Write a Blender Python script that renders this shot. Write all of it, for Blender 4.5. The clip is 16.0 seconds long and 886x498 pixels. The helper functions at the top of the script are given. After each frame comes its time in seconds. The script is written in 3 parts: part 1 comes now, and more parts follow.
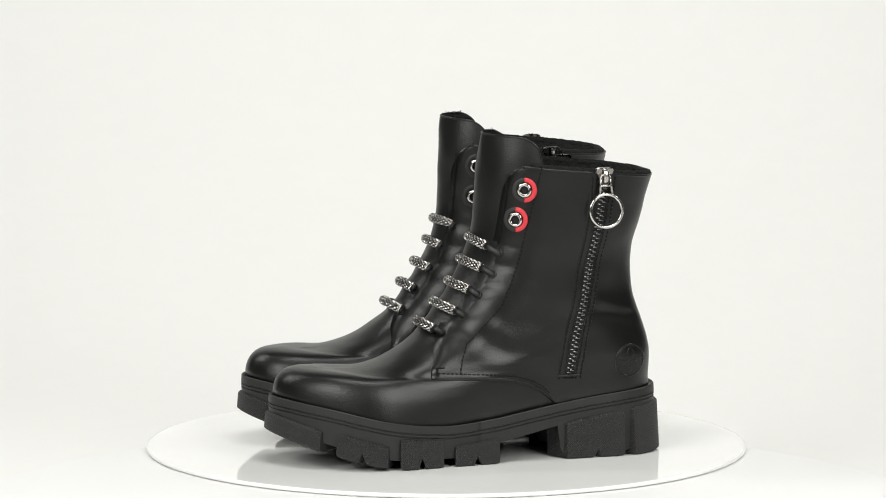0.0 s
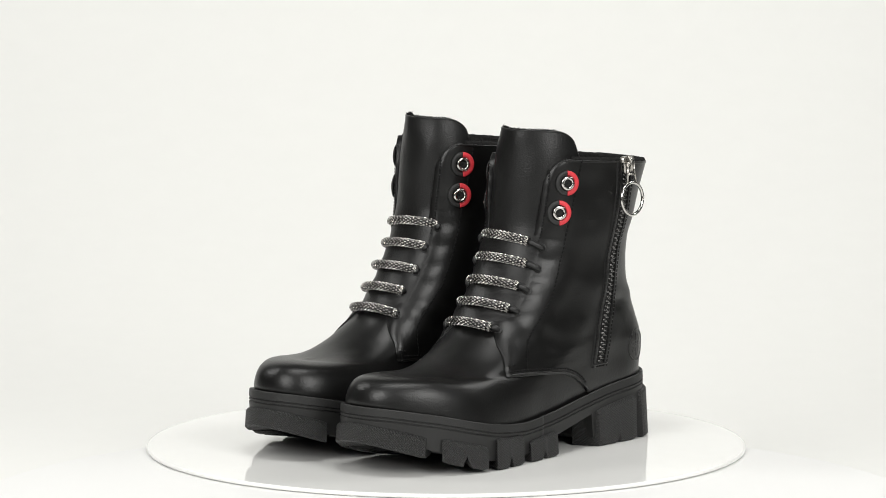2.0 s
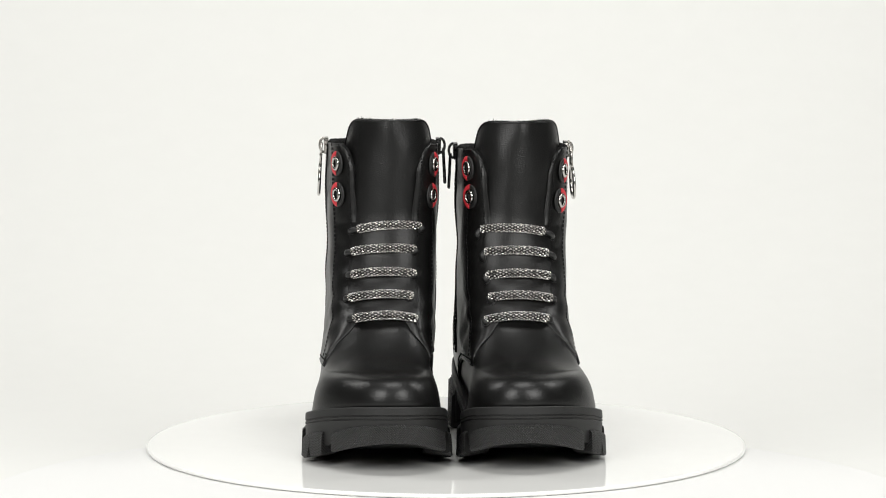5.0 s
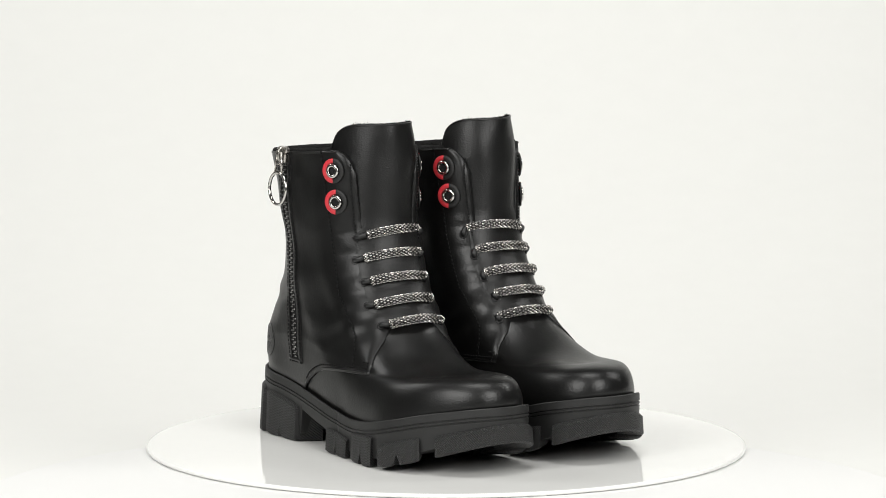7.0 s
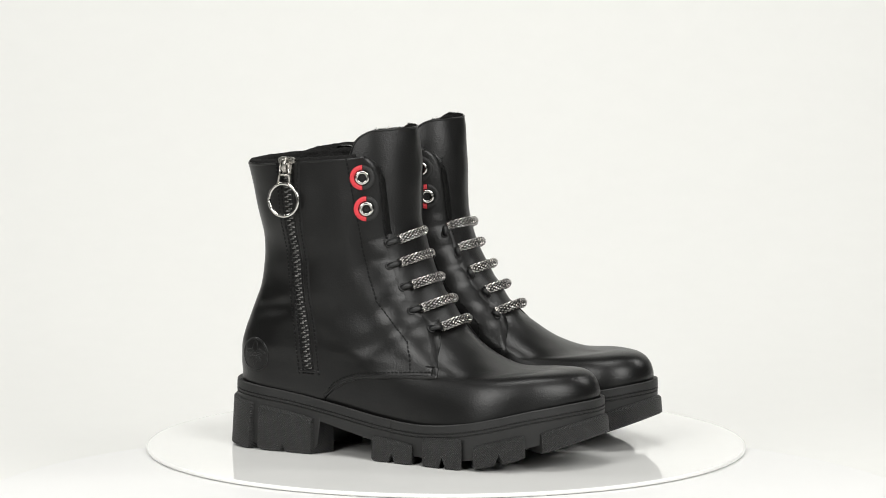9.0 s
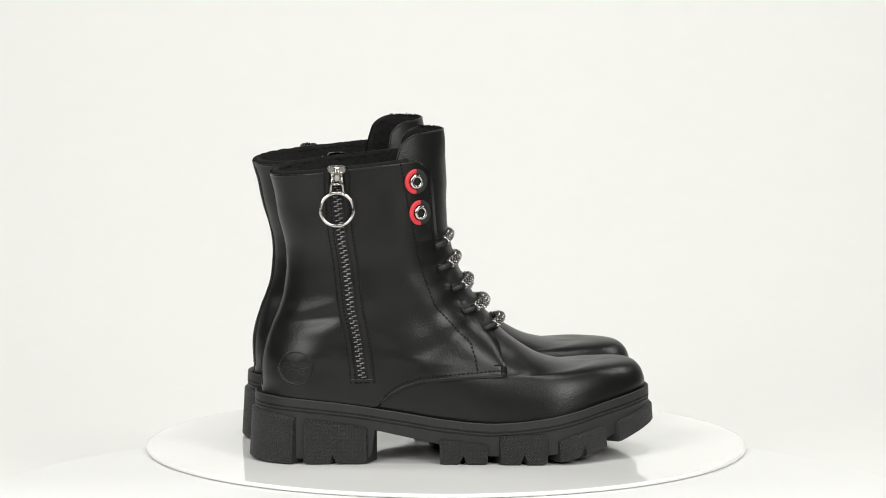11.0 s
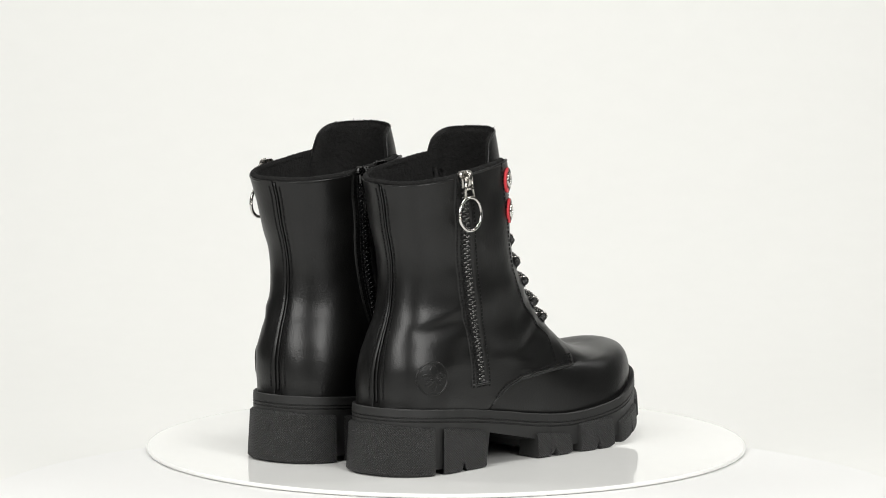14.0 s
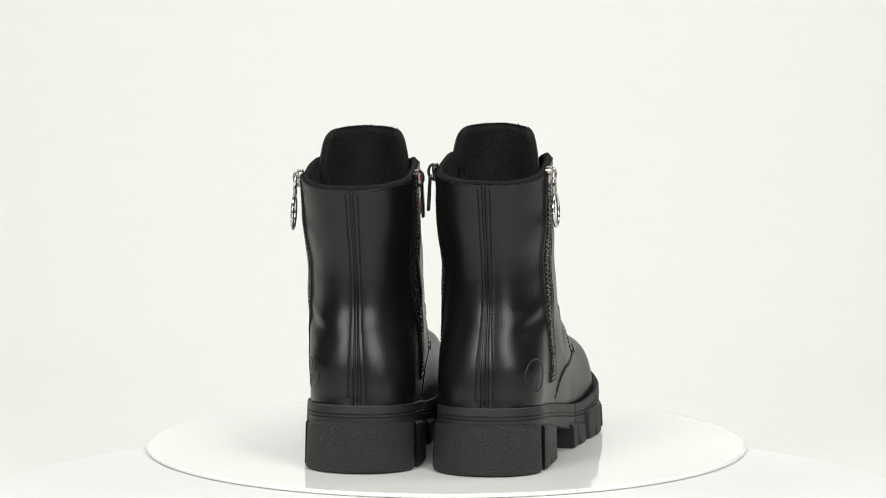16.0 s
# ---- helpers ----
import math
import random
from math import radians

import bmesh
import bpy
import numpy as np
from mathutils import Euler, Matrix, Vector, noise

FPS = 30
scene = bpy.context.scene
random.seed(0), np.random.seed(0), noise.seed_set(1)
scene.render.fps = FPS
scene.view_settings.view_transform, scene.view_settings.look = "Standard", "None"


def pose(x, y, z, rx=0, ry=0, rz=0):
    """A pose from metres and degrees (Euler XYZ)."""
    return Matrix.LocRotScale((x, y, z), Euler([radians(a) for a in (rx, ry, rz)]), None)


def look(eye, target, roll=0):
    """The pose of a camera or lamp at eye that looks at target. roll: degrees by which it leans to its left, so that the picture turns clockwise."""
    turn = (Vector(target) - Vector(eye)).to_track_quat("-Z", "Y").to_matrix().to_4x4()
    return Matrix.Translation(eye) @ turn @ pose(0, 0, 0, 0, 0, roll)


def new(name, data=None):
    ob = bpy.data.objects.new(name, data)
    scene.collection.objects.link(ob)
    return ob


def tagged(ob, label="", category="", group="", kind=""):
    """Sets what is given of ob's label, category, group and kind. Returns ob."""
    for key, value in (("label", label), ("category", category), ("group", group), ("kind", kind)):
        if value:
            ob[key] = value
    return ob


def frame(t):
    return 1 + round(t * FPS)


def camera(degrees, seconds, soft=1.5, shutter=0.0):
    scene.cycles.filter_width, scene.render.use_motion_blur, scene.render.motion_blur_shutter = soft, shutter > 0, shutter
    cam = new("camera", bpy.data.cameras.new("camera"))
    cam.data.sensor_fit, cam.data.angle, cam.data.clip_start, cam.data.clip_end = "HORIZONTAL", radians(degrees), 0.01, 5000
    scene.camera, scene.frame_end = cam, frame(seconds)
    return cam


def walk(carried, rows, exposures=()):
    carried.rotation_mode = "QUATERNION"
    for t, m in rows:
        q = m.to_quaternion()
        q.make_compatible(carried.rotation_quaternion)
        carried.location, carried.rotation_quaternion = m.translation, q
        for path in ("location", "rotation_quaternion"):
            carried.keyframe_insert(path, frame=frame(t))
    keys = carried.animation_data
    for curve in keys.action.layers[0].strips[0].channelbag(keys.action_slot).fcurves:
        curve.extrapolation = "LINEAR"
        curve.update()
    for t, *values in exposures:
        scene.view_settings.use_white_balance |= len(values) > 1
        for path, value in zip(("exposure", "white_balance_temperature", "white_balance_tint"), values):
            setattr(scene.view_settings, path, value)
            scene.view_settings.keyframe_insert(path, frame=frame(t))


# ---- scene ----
FOV, EYE, PITCH, YAW = 7.8225, (0.0, -4.5599, 0.7542), -7.6763, -0.02975
cam = camera(FOV, 16.0, soft=0.95)
CAM = pose(*EYE, 90 + PITCH, 0, -YAW)
walk(cam, [(0.0, CAM), (16.0, CAM)])


def turn(t):
    """Degrees by which the turntable has turned at t seconds; 0 is toes to the camera."""
    return 2.09 + 15.5125 * (t - 5) - 0.01082 * ((t - 8) ** 2 - 9)


# ---- world and lights ----
world = bpy.data.worlds.new("studio_air")
scene.world = world
world.use_nodes = True
world.node_tree.nodes["Background"].inputs["Color"].default_value = (1.0, 0.99, 0.965, 1)
world.node_tree.nodes["Background"].inputs["Strength"].default_value = 0.03


def area(name, eye, target, sx, sy, watts, color=(0.995, 0.99, 0.965)):
    lamp = bpy.data.lights.new(name, "AREA")
    lamp.shape, lamp.size, lamp.size_y, lamp.energy, lamp.color = "RECTANGLE", sx, sy, watts, color
    ob = new(name, lamp)
    ob.matrix_world = look(eye, target)
    return tagged(ob, "unseen soft white studio light panel", "light")


area("overhead_softbox", (0.05, -0.5, 2.2), (0, 0, 0), 1.1, 0.7, 19)
area("front_softbox", (-1.1, -1.8, 1.25), (0, 0, 0.1), 0.95, 1.1, 30)
area("front_softbox", (1.1, -1.8, 1.25), (0, 0, 0.1), 0.95, 1.1, 30)
# Two unseen panels, added to brighten the paper behind the boots
area("added_backdrop_light", (-1.9, 0.6, 1.9), (0.1, 2.2, 0.4), 0.6, 1.2, 23)
area("added_backdrop_light", (1.9, 0.6, 1.9), (-0.1, 2.2, 0.4), 0.6, 1.2, 23)
scene.view_settings.exposure = 0.10


# ---- materials ----
def material(name, color, rough=0.5, metal=0.0, spec=0.5):
    m = bpy.data.materials.new(name)
    m.use_nodes = True
    b = m.node_tree.nodes["Principled BSDF"]
    b.inputs["Base Color"].default_value = (*color, 1)
    b.inputs["Roughness"].default_value = rough
    b.inputs["Metallic"].default_value = metal
    b.inputs["Specular IOR Level"].default_value = spec
    return m


def node(m, kind, links=None, **settings):
    n = m.node_tree.nodes.new(kind)
    for key, value in settings.items():
        n.inputs[key.replace("_", " ")].default_value = value
    for key, source in (links or {}).items():
        m.node_tree.links.new(source, n.inputs[key])
    return n


def link(m, source, socket):
    m.node_tree.links.new(source, m.node_tree.nodes["Principled BSDF"].inputs[socket])


def spread(m, fac, a, b):
    """Maps a 0..1 value to the range a..b."""
    n = node(m, "ShaderNodeMapRange", {"Value": fac}, To_Min=a, To_Max=b)
    return n.outputs["Result"]


def blend(m, fac, a, b):
    n = m.node_tree.nodes.new("ShaderNodeMix")
    n.data_type = "RGBA"
    n.inputs[6].default_value, n.inputs[7].default_value = (*a, 1), (*b, 1)
    m.node_tree.links.new(fac, n.inputs[0])
    return n.outputs[2]


def relief(m, *layers):
    """Bump layers: (height socket, distance in metres, strength)."""
    last = None
    for height, far, strength in layers:
        n = node(m, "ShaderNodeBump", {"Height": height}, Distance=far, Strength=strength)
        if last:
            m.node_tree.links.new(last, n.inputs["Normal"])
        last = n.outputs["Normal"]
    link(m, last, "Normal")


def place(m):
    return node(m, "ShaderNodeTexCoord").outputs["Object"]


def leather_material(name="black_leather", rough=(0.3, 0.4), grain_depth=0.00035):
    m = material(name, (0.004, 0.004, 0.004), 0.33, spec=0.39)
    at = place(m)
    warp = node(m, "ShaderNodeTexNoise", {"Vector": at}, Scale=160.0, Detail=2.0)
    mixed = m.node_tree.nodes.new("ShaderNodeVectorMath")
    mixed.operation = "MULTIPLY_ADD"
    mixed.inputs[1].default_value = (0.004, 0.004, 0.004)
    m.node_tree.links.new(warp.outputs["Color"], mixed.inputs[0])
    m.node_tree.links.new(at, mixed.inputs[2])
    grain = node(m, "ShaderNodeTexVoronoi", {"Vector": mixed.outputs[0]}, Scale=1000.0)
    coarse = node(m, "ShaderNodeTexVoronoi", {"Vector": mixed.outputs[0]}, Scale=520.0)
    wrinkle = node(m, "ShaderNodeTexNoise", {"Vector": at}, Scale=260.0, Detail=4.0, Roughness=0.6)
    wave = node(m, "ShaderNodeTexNoise", {"Vector": at}, Scale=36.0, Detail=2.0)
    patch = node(m, "ShaderNodeTexNoise", {"Vector": at}, Scale=24.0, Detail=4.0)
    scuff = node(m, "ShaderNodeTexNoise", {"Vector": at}, Scale=420.0, Detail=3.0)
    relief(m, (wave.outputs["Fac"], 0.002, 0.07), (wrinkle.outputs["Fac"], 0.0005, 0.11), (coarse.outputs["Distance"], 0.0004, 0.09),
           (grain.outputs["Distance"], grain_depth, 0.16))
    both = node(m, "ShaderNodeMath", {0: patch.outputs["Fac"], 1: scuff.outputs["Fac"]})
    half = m.node_tree.nodes.new("ShaderNodeMath")
    half.operation = "MULTIPLY"
    half.inputs[1].default_value = 0.5
    m.node_tree.links.new(both.outputs[0], half.inputs[0])
    link(m, spread(m, half.outputs[0], *rough), "Roughness")
    link(m, blend(m, patch.outputs["Fac"], (0.0025, 0.0025, 0.0025), (0.005, 0.0049, 0.0047)), "Base Color")
    return m


def rubber_material(name, knurled=False):
    m = material(name, (0.02, 0.02, 0.02), 0.55, spec=0.4)
    at = place(m)
    dust = node(m, "ShaderNodeTexNoise", {"Vector": at}, Scale=55.0, Detail=6.0, Roughness=0.7)
    fine = node(m, "ShaderNodeTexNoise", {"Vector": at}, Scale=1500.0, Detail=2.0)
    layers = [(fine.outputs["Fac"], 0.0002, 0.4)]
    if knurled:
        flat = node(m, "ShaderNodeTexCoord").outputs["UV"]
        xyz = node(m, "ShaderNodeSeparateXYZ", {"Vector": flat})

        def calc(op, a, b):
            n = m.node_tree.nodes.new("ShaderNodeMath")
            n.operation = op
            for socket, value in zip(n.inputs, (a, b)):
                if isinstance(value, float):
                    socket.default_value = value
                else:
                    m.node_tree.links.new(value, socket)
            return n.outputs[0]

        one = calc("SINE", calc("MULTIPLY", xyz.outputs["X"], 3.4), 0.0)
        two = calc("SINE", calc("MULTIPLY", xyz.outputs["Y"], 3.4), 0.0)
        layers.append((calc("MULTIPLY", one, two), 0.0004, 0.9))
    relief(m, *layers)
    link(m, blend(m, dust.outputs["Fac"], (0.010, 0.010, 0.0099), (0.020, 0.020, 0.0196)), "Base Color")
    link(m, spread(m, dust.outputs["Fac"], 0.42, 0.62), "Roughness")
    return m


def fleece_material():
    m = material("black_fleece", (0.015, 0.015, 0.015), 0.95, spec=0.2)
    at = place(m)
    curl = node(m, "ShaderNodeTexNoise", {"Vector": at}, Scale=420.0, Detail=5.0, Roughness=0.7)
    relief(m, (curl.outputs["Fac"], 0.003, 1.0))
    link(m, blend(m, curl.outputs["Fac"], (0.005, 0.005, 0.005), (0.024, 0.0235, 0.023)), "Base Color")
    return m


def metal_material(name, color, rough):
    m = material(name, color, rough, 1.0)
    at = place(m)
    rub = node(m, "ShaderNodeTexNoise", {"Vector": at}, Scale=600.0, Detail=4.0)
    link(m, spread(m, rub.outputs["Fac"], rough * 0.7, rough * 1.5), "Roughness")
    return m


def red_material():
    m = material("red_rubber", (0.58, 0.028, 0.04), 0.5)
    at = place(m)
    rub = node(m, "ShaderNodeTexNoise", {"Vector": at}, Scale=300.0, Detail=4.0)
    link(m, blend(m, rub.outputs["Fac"], (0.5, 0.022, 0.033), (0.66, 0.04, 0.052)), "Base Color")
    relief(m, (rub.outputs["Fac"], 0.0003, 0.3))
    return m


def white_material(name, color, rough, grain, depth):
    m = material(name, color, rough)
    at = place(m)
    n = node(m, "ShaderNodeTexNoise", {"Vector": at}, Scale=grain, Detail=5.0)
    relief(m, (n.outputs["Fac"], depth, 0.2))
    dim = tuple(c * 0.97 for c in color)
    link(m, blend(m, n.outputs["Fac"], dim, color), "Base Color")
    link(m, spread(m, n.outputs["Fac"], rough * 0.85, rough * 1.15), "Roughness")
    return m


LEATHER = leather_material()
TONGUE = leather_material("soft_tongue_leather", (0.34, 0.45), 0.0006)
RUBBER = rubber_material("black_rubber")
KNURL = rubber_material("knurled_black_rubber", True)
FLEECE = fleece_material()
THREAD = material("black_thread", (0.003, 0.003, 0.003), 0.75, spec=0.25)
CORD = material("black_cord", (0.008, 0.008, 0.008), 0.45)
TAPE = material("black_zip_tape", (0.007, 0.007, 0.007), 0.85)
NICKEL = metal_material("bright_nickel", (0.6, 0.585, 0.56), 0.16)
GUNMETAL = metal_material("dark_gunmetal", (0.17, 0.168, 0.163), 0.24)
STEEL = metal_material("worn_steel_mesh", (0.58, 0.56, 0.54), 0.25)
DARKSTEEL = metal_material("dark_steel_core", (0.035, 0.035, 0.035), 0.4)
BLACKMETAL = metal_material("black_enamelled_metal", (0.05, 0.05, 0.05), 0.25)
BRUSHED = metal_material("brushed_nickel", (0.45, 0.43, 0.4), 0.25)
RED = red_material()
ACRYLIC = white_material("glossy_white_acrylic", (0.86, 0.86, 0.84), 0.06, 60.0, 0.0001)
BASEWHITE = white_material("satin_white_plastic", (0.785, 0.785, 0.775), 0.5, 90.0, 0.0002)
PAPER = white_material("white_paper_sweep", (0.83, 0.83, 0.805), 0.8, 40.0, 0.0005)
PLASTER = white_material("dark_grey_plaster", (0.1, 0.1, 0.1), 0.8, 30.0, 0.002)


# ---- mesh helpers ----
def mesh_object(name, verts, faces, mat, parent=None, label="", mirror=1, smooth=True):
    data = bpy.data.meshes.new(name)
    if mirror < 0:
        verts = [(-x, y, z) for x, y, z in verts]
        faces = [tuple(reversed(f)) for f in faces]
    data.from_pydata([tuple(p) for p in verts], [], faces)
    data.update()
    data.materials.append(mat)
    if smooth:
        data.polygons.foreach_set("use_smooth", [True] * len(data.polygons))
    ob = new(name, data)
    if parent:
        ob.parent = parent
    if label:
        ob["label"] = label
    return ob


def grid_faces(rows, cols, closed=False, start=0):
    faces = []
    for i in range(rows - 1):
        for j in range(cols if closed else cols - 1):
            k = (j + 1) % cols
            faces.append((start + i * cols + j, start + i * cols + k, start + (i + 1) * cols + k, start + (i + 1) * cols + j))
    return faces


def sweep(path, radius, sides=10, closed=False, flat=1.0, ends=True):
    """A tube along a path of Vectors. radius: a number or f(i, angle)."""
    n = len(path)
    verts, faces = [], []
    up = Vector((0, 0, 1))
    for i, p in enumerate(path):
        a = path[(i - 1) % n] if closed or i else path[0]
        b = path[(i + 1) % n] if closed or i < n - 1 else path[-1]
        way = (b - a).normalized()
        if i == 0:
            side = way.cross(up)
            if side.length < 0.1:
                side = way.cross(Vector((1, 0, 0)))
        side = (side - way * side.dot(way)).normalized()
        other = way.cross(side)
        for j in range(sides):
            w = 2 * math.pi * j / sides
            r = radius(i, w) if callable(radius) else radius
            verts.append(p + side * (r * math.cos(w)) + other * (r * flat * math.sin(w)))
    faces = [tuple(reversed(f)) for f in grid_faces(n, sides, True)]
    if closed:
        for j in range(sides):
            k = (j + 1) % sides
            faces.append(((n - 1) * sides + k, (n - 1) * sides + j, j, k))
            faces[-1] = tuple(reversed(faces[-1]))
    elif ends:
        faces.append(tuple(range(sides)))
        faces.append(tuple(reversed(range((n - 1) * sides, n * sides))))
    return verts, faces


def join(*pieces):
    verts, faces = [], []
    for v, f in pieces:
        k = len(verts)
        verts += list(v)
        faces += [tuple(a + k for a in q) for q in f]
    return verts, faces


def box_at(centre, ax, ay, az, hx, hy, hz, bevel=0.25):
    """A small chamfered block with half sizes hx, hy, hz along the axes given."""
    verts = []
    for sz, k in ((-1, 1 - bevel), (-1 + bevel, 1), (1 - bevel, 1), (1, 1 - bevel)):
        for sx, sy in ((-1, -1), (1, -1), (1, 1), (-1, 1)):
            verts.append(centre + ax * (hx * sx * k) + ay * (hy * sy * k) + az * (hz * sz))
    faces = grid_faces(4, 4, True) + [(3, 2, 1, 0), (12, 13, 14, 15)]
    return verts, faces


def smooth_step(a, b, x):
    k = min(1.0, max(0.0, (x - a) / (b - a)))
    return k * k * (3 - 2 * k)


# ---- the boot's last: rings from the sole's edge up to the tongue's tip, in millimetres ----
FRONT = [(-135, 45), (-136.5, 53), (-133, 62.5), (-125, 69), (-110, 71.9), (-92, 72.0), (-74, 74.0), (-56, 79.2), (-38, 89.7),
         (-25, 100), (-14, 113), (-4, 130), (2, 146), (5, 162), (5.5, 175), (5.5, 194), (6, 214.5), (8, 231.5)]
BACK = [(134.5, 43), (133, 52), (133.3, 60), (133, 67), (132.4, 73), (131.3, 78.5), (129.8, 84), (127.6, 90), (124.9, 97),
        (121.5, 105), (118, 117), (115.5, 133), (116, 147), (118.5, 160), (121, 172), (124, 187), (127.5, 202), (131, 224)]
SAG = [1, 0.95, 0.86, 0.76, 0.68, 0.58, 0.46, 0.33, 0.2, 0.1, 0, 0, 0, 0, 0, 0, 0, 0]
WIDE_BACK = [33.2, 35, 35.5, 35.8, 36, 36, 35.5, 34.8, 34, 33.3, 32.8, 33, 34, 35.2, 36.2, 37, 37.6, 38]
WIDE_MID = [36.5, 38, 38.5, 38.5, 38.5, 38.5, 38.5, 38, 38, 37.6, 37.4, 37.4, 37.5, 37.8, 37.8, 37.8, 37.8, 37.8]
WIDE_FRONT = [46.5, 45.5, 43.5, 40.5, 38, 36.5, 36, 35.6, 35.3, 35.2, 35.5, 36, 36.4, 36.5, 36.5, 36.2, 36, 35.5]
DEEP_BACK = [38, 38, 38, 39, 40, 42, 44, 47, 50, 54, 56, 56, 54, 52, 50, 48, 47, 46]
DEEP_FRONT = [82, 82, 78, 70, 62, 55, 48, 44, 42, 40, 40, 40, 40, 40, 40, 40, 40, 40]
LEAN = [0, 0, 0.05, 0.1, 0.15, 0.25, 0.35, 0.5, 0.65, 0.8, 0.9, 1, 1, 1, 1, 1, 1, 1]
TUBES = [(155.5, -1.8), (139, -0.8), (122.5, -0.6), (108.5, -0.6), (96.5, -0.5)]  # heights and tilts of the lace sleeves
COLLAR, TIP = 16.0, 17.0
STEPS = 24


def spline(values):
    """Catmull-Rom samples of a list of numbers, STEPS to each span."""
    p = np.array(values, float)
    p = np.concatenate([[2 * p[0] - p[1]], p, [2 * p[-1] - p[-2]]])
    out = []
    for i in range(1, len(p) - 2):
        k = np.arange(STEPS) / STEPS
        a, b, c, d = p[i - 1:i + 3]
        out.append(0.5 * (2 * b + (c - a) * k + (2 * a - 5 * b + 4 * c - d) * k ** 2 + (3 * b - a - 3 * c + d) * k ** 3))
    return np.concatenate([*out, [p[-2]]])


RINGS = np.stack([spline(c) for c in ([p[0] for p in FRONT], [p[1] for p in FRONT], [p[0] for p in BACK], [p[1] for p in BACK],
                                      SAG, WIDE_BACK, WIDE_MID, WIDE_FRONT, DEEP_BACK, DEEP_FRONT, LEAN)], 1)


def ring(v):
    k = min(max(v, 0), TIP) * STEPS
    i = min(int(k), len(RINGS) - 2)
    return RINGS[i] + (RINGS[i + 1] - RINGS[i]) * (k - i)


SOLE_Y = [-150, -136, -124, -104, -84, -65, -45, -25, -6, 14, 34, 53, 73, 93, 112, 134, 150]
SOLE_Z = [48.5, 48, 45.7, 42, 37, 33, 30, 28.5, 29.5, 32, 35.5, 38.5, 41.5, 44, 46, 47.5, 48]


SOLE_FINE = np.arange(-150, 151, 1.0)
SOLE_CURVE = np.convolve(np.pad(np.interp(SOLE_FINE, SOLE_Y, SOLE_Z), 12, "edge"), np.hanning(27)[1:-1] / np.hanning(27).sum(), "valid")


def sole_top(y):
    return float(np.interp(y, SOLE_FINE, SOLE_CURVE))


def cap(d, deep, power):
    if d <= 0:
        return 0.0
    if d >= deep:
        return 1.0
    return (1 - (1 - d / deep) ** power) ** (1 / power)


def middle(y):
    return -2 + 6.5 * smooth_step(90, -20, y) - 9.5 * smooth_step(-66, -138, y)


def section(r, s, grow=0.0):
    """Half width of a ring at the share s of its length from the back."""
    yf, zf, yb, zb, sag, wb, wm, wf, db, df, lean = r
    length = yb - yf + 2 * grow
    if s < 0.5:
        w = wb + (wm - wb) * smooth_step(0.1, 0.5, s)
    else:
        w = wm + (wf - wm) * smooth_step(0.45, 0.78, s)
    w += grow
    return w * cap(s * length, db + grow, 2.2) * cap((1 - s) * length, df + grow, 2.1)


def raw(v, s, side):
    """A point of the last, in millimetres. s: 0 back to 1 front; side: 1 outer, -1 inner."""
    r = ring(v)
    yf, zf, yb, zb, sag, *_, lean = r
    y = yb + (yf - yb) * s
    z = zb + (zf - zb) * s + sag * (sole_top(y) - (47.5 + 2 * s))
    c = middle(y) * (1 - lean) - 1.4 * lean
    return c + side * section(r, s), y, z


def dents(x, y, z):
    """Soft creases of worn-in leather, outwards in millimetres."""
    q = 1.1 * noise.noise((x / 34, y / 30, z / 26)) + 0.22 * noise.noise((x / 13, y / 12, z / 11 + 7))
    q *= smooth_step(45, 75, z)
    if x > -10:
        d = (z - 101 - 0.22 * (96 - y)) / 5.0
        q += (0.7 * math.exp(-(d - 1.6) ** 2) - 1.1 * math.exp(-d * d)) * smooth_step(72, 88, y) * smooth_step(124, 108, y)
    if 84 < z < 172:
        near = math.exp(-((y - 6 - np.interp(z, EDGE_Z, EDGE_Y)) / 6) ** 2)
        if near > 0.02:
            uneven = 1 + 0.8 * noise.noise((y / 9, z / 8, 3 if x > 0 else 8))
            q += near * uneven * (0.35 - 0.9 * sum(math.exp(-((z - k - 2 + 0.3 * (y - 8)) / 3.4) ** 2) for k, _ in TUBES))
    d = (z - 98 + 0.55 * (y + 10)) / 7
    q += 0.7 * math.sin(d * 1.9) * math.exp(-(d / 3) ** 2) * smooth_step(30, 5, y) * smooth_step(-45, -25, y)
    return q


TWIST = 0.075  # the shaft's outer side stands further back than its inner side
SLANT = [Vector((0, 0, 0))]  # how far the shaft of the boot being built has moved at 195 mm height


def skin(v, s, side, off=0.0):
    """A point of the upper's surface in metres and its outward normal, off millimetres out from it."""
    p = Vector(raw(v, s, side))
    ds, dv = 0.004, 0.05
    a = Vector(raw(v, min(1, s + ds), side)) - Vector(raw(v, max(0, s - ds), side))
    b = Vector(raw(min(TIP, v + dv), s, side)) - Vector(raw(max(0, v - dv), s, side))
    n = a.cross(b) * -side
    if n.length < 1e-9 or s <= 0.0005 or s >= 0.9995:
        r = ring(v)
        up = b.normalized()
        n = Vector((0, 1 if s < 0.5 else -1, 0))
        n -= up * n.dot(up)
        if n.dot(Vector((0, 1 if s < 0.5 else -1, 0.4 if s > 0.5 else 0))) < 0:
            n.negate()
    n.normalize()
    p += n * (off + dents(*p))
    p.y += TWIST * (p.x + 1.4) * smooth_step(50, 100, p.z) * (1 + 0.9 * smooth_step(32, 5, p.y))
    p += SLANT[0] * max(0.0, (p.z - 60) / 135)
    return p / 1000, n


def around(k, n):
    """Shares s that lie close together towards both ends."""
    return (1 - math.cos(math.pi * k / n)) / 2


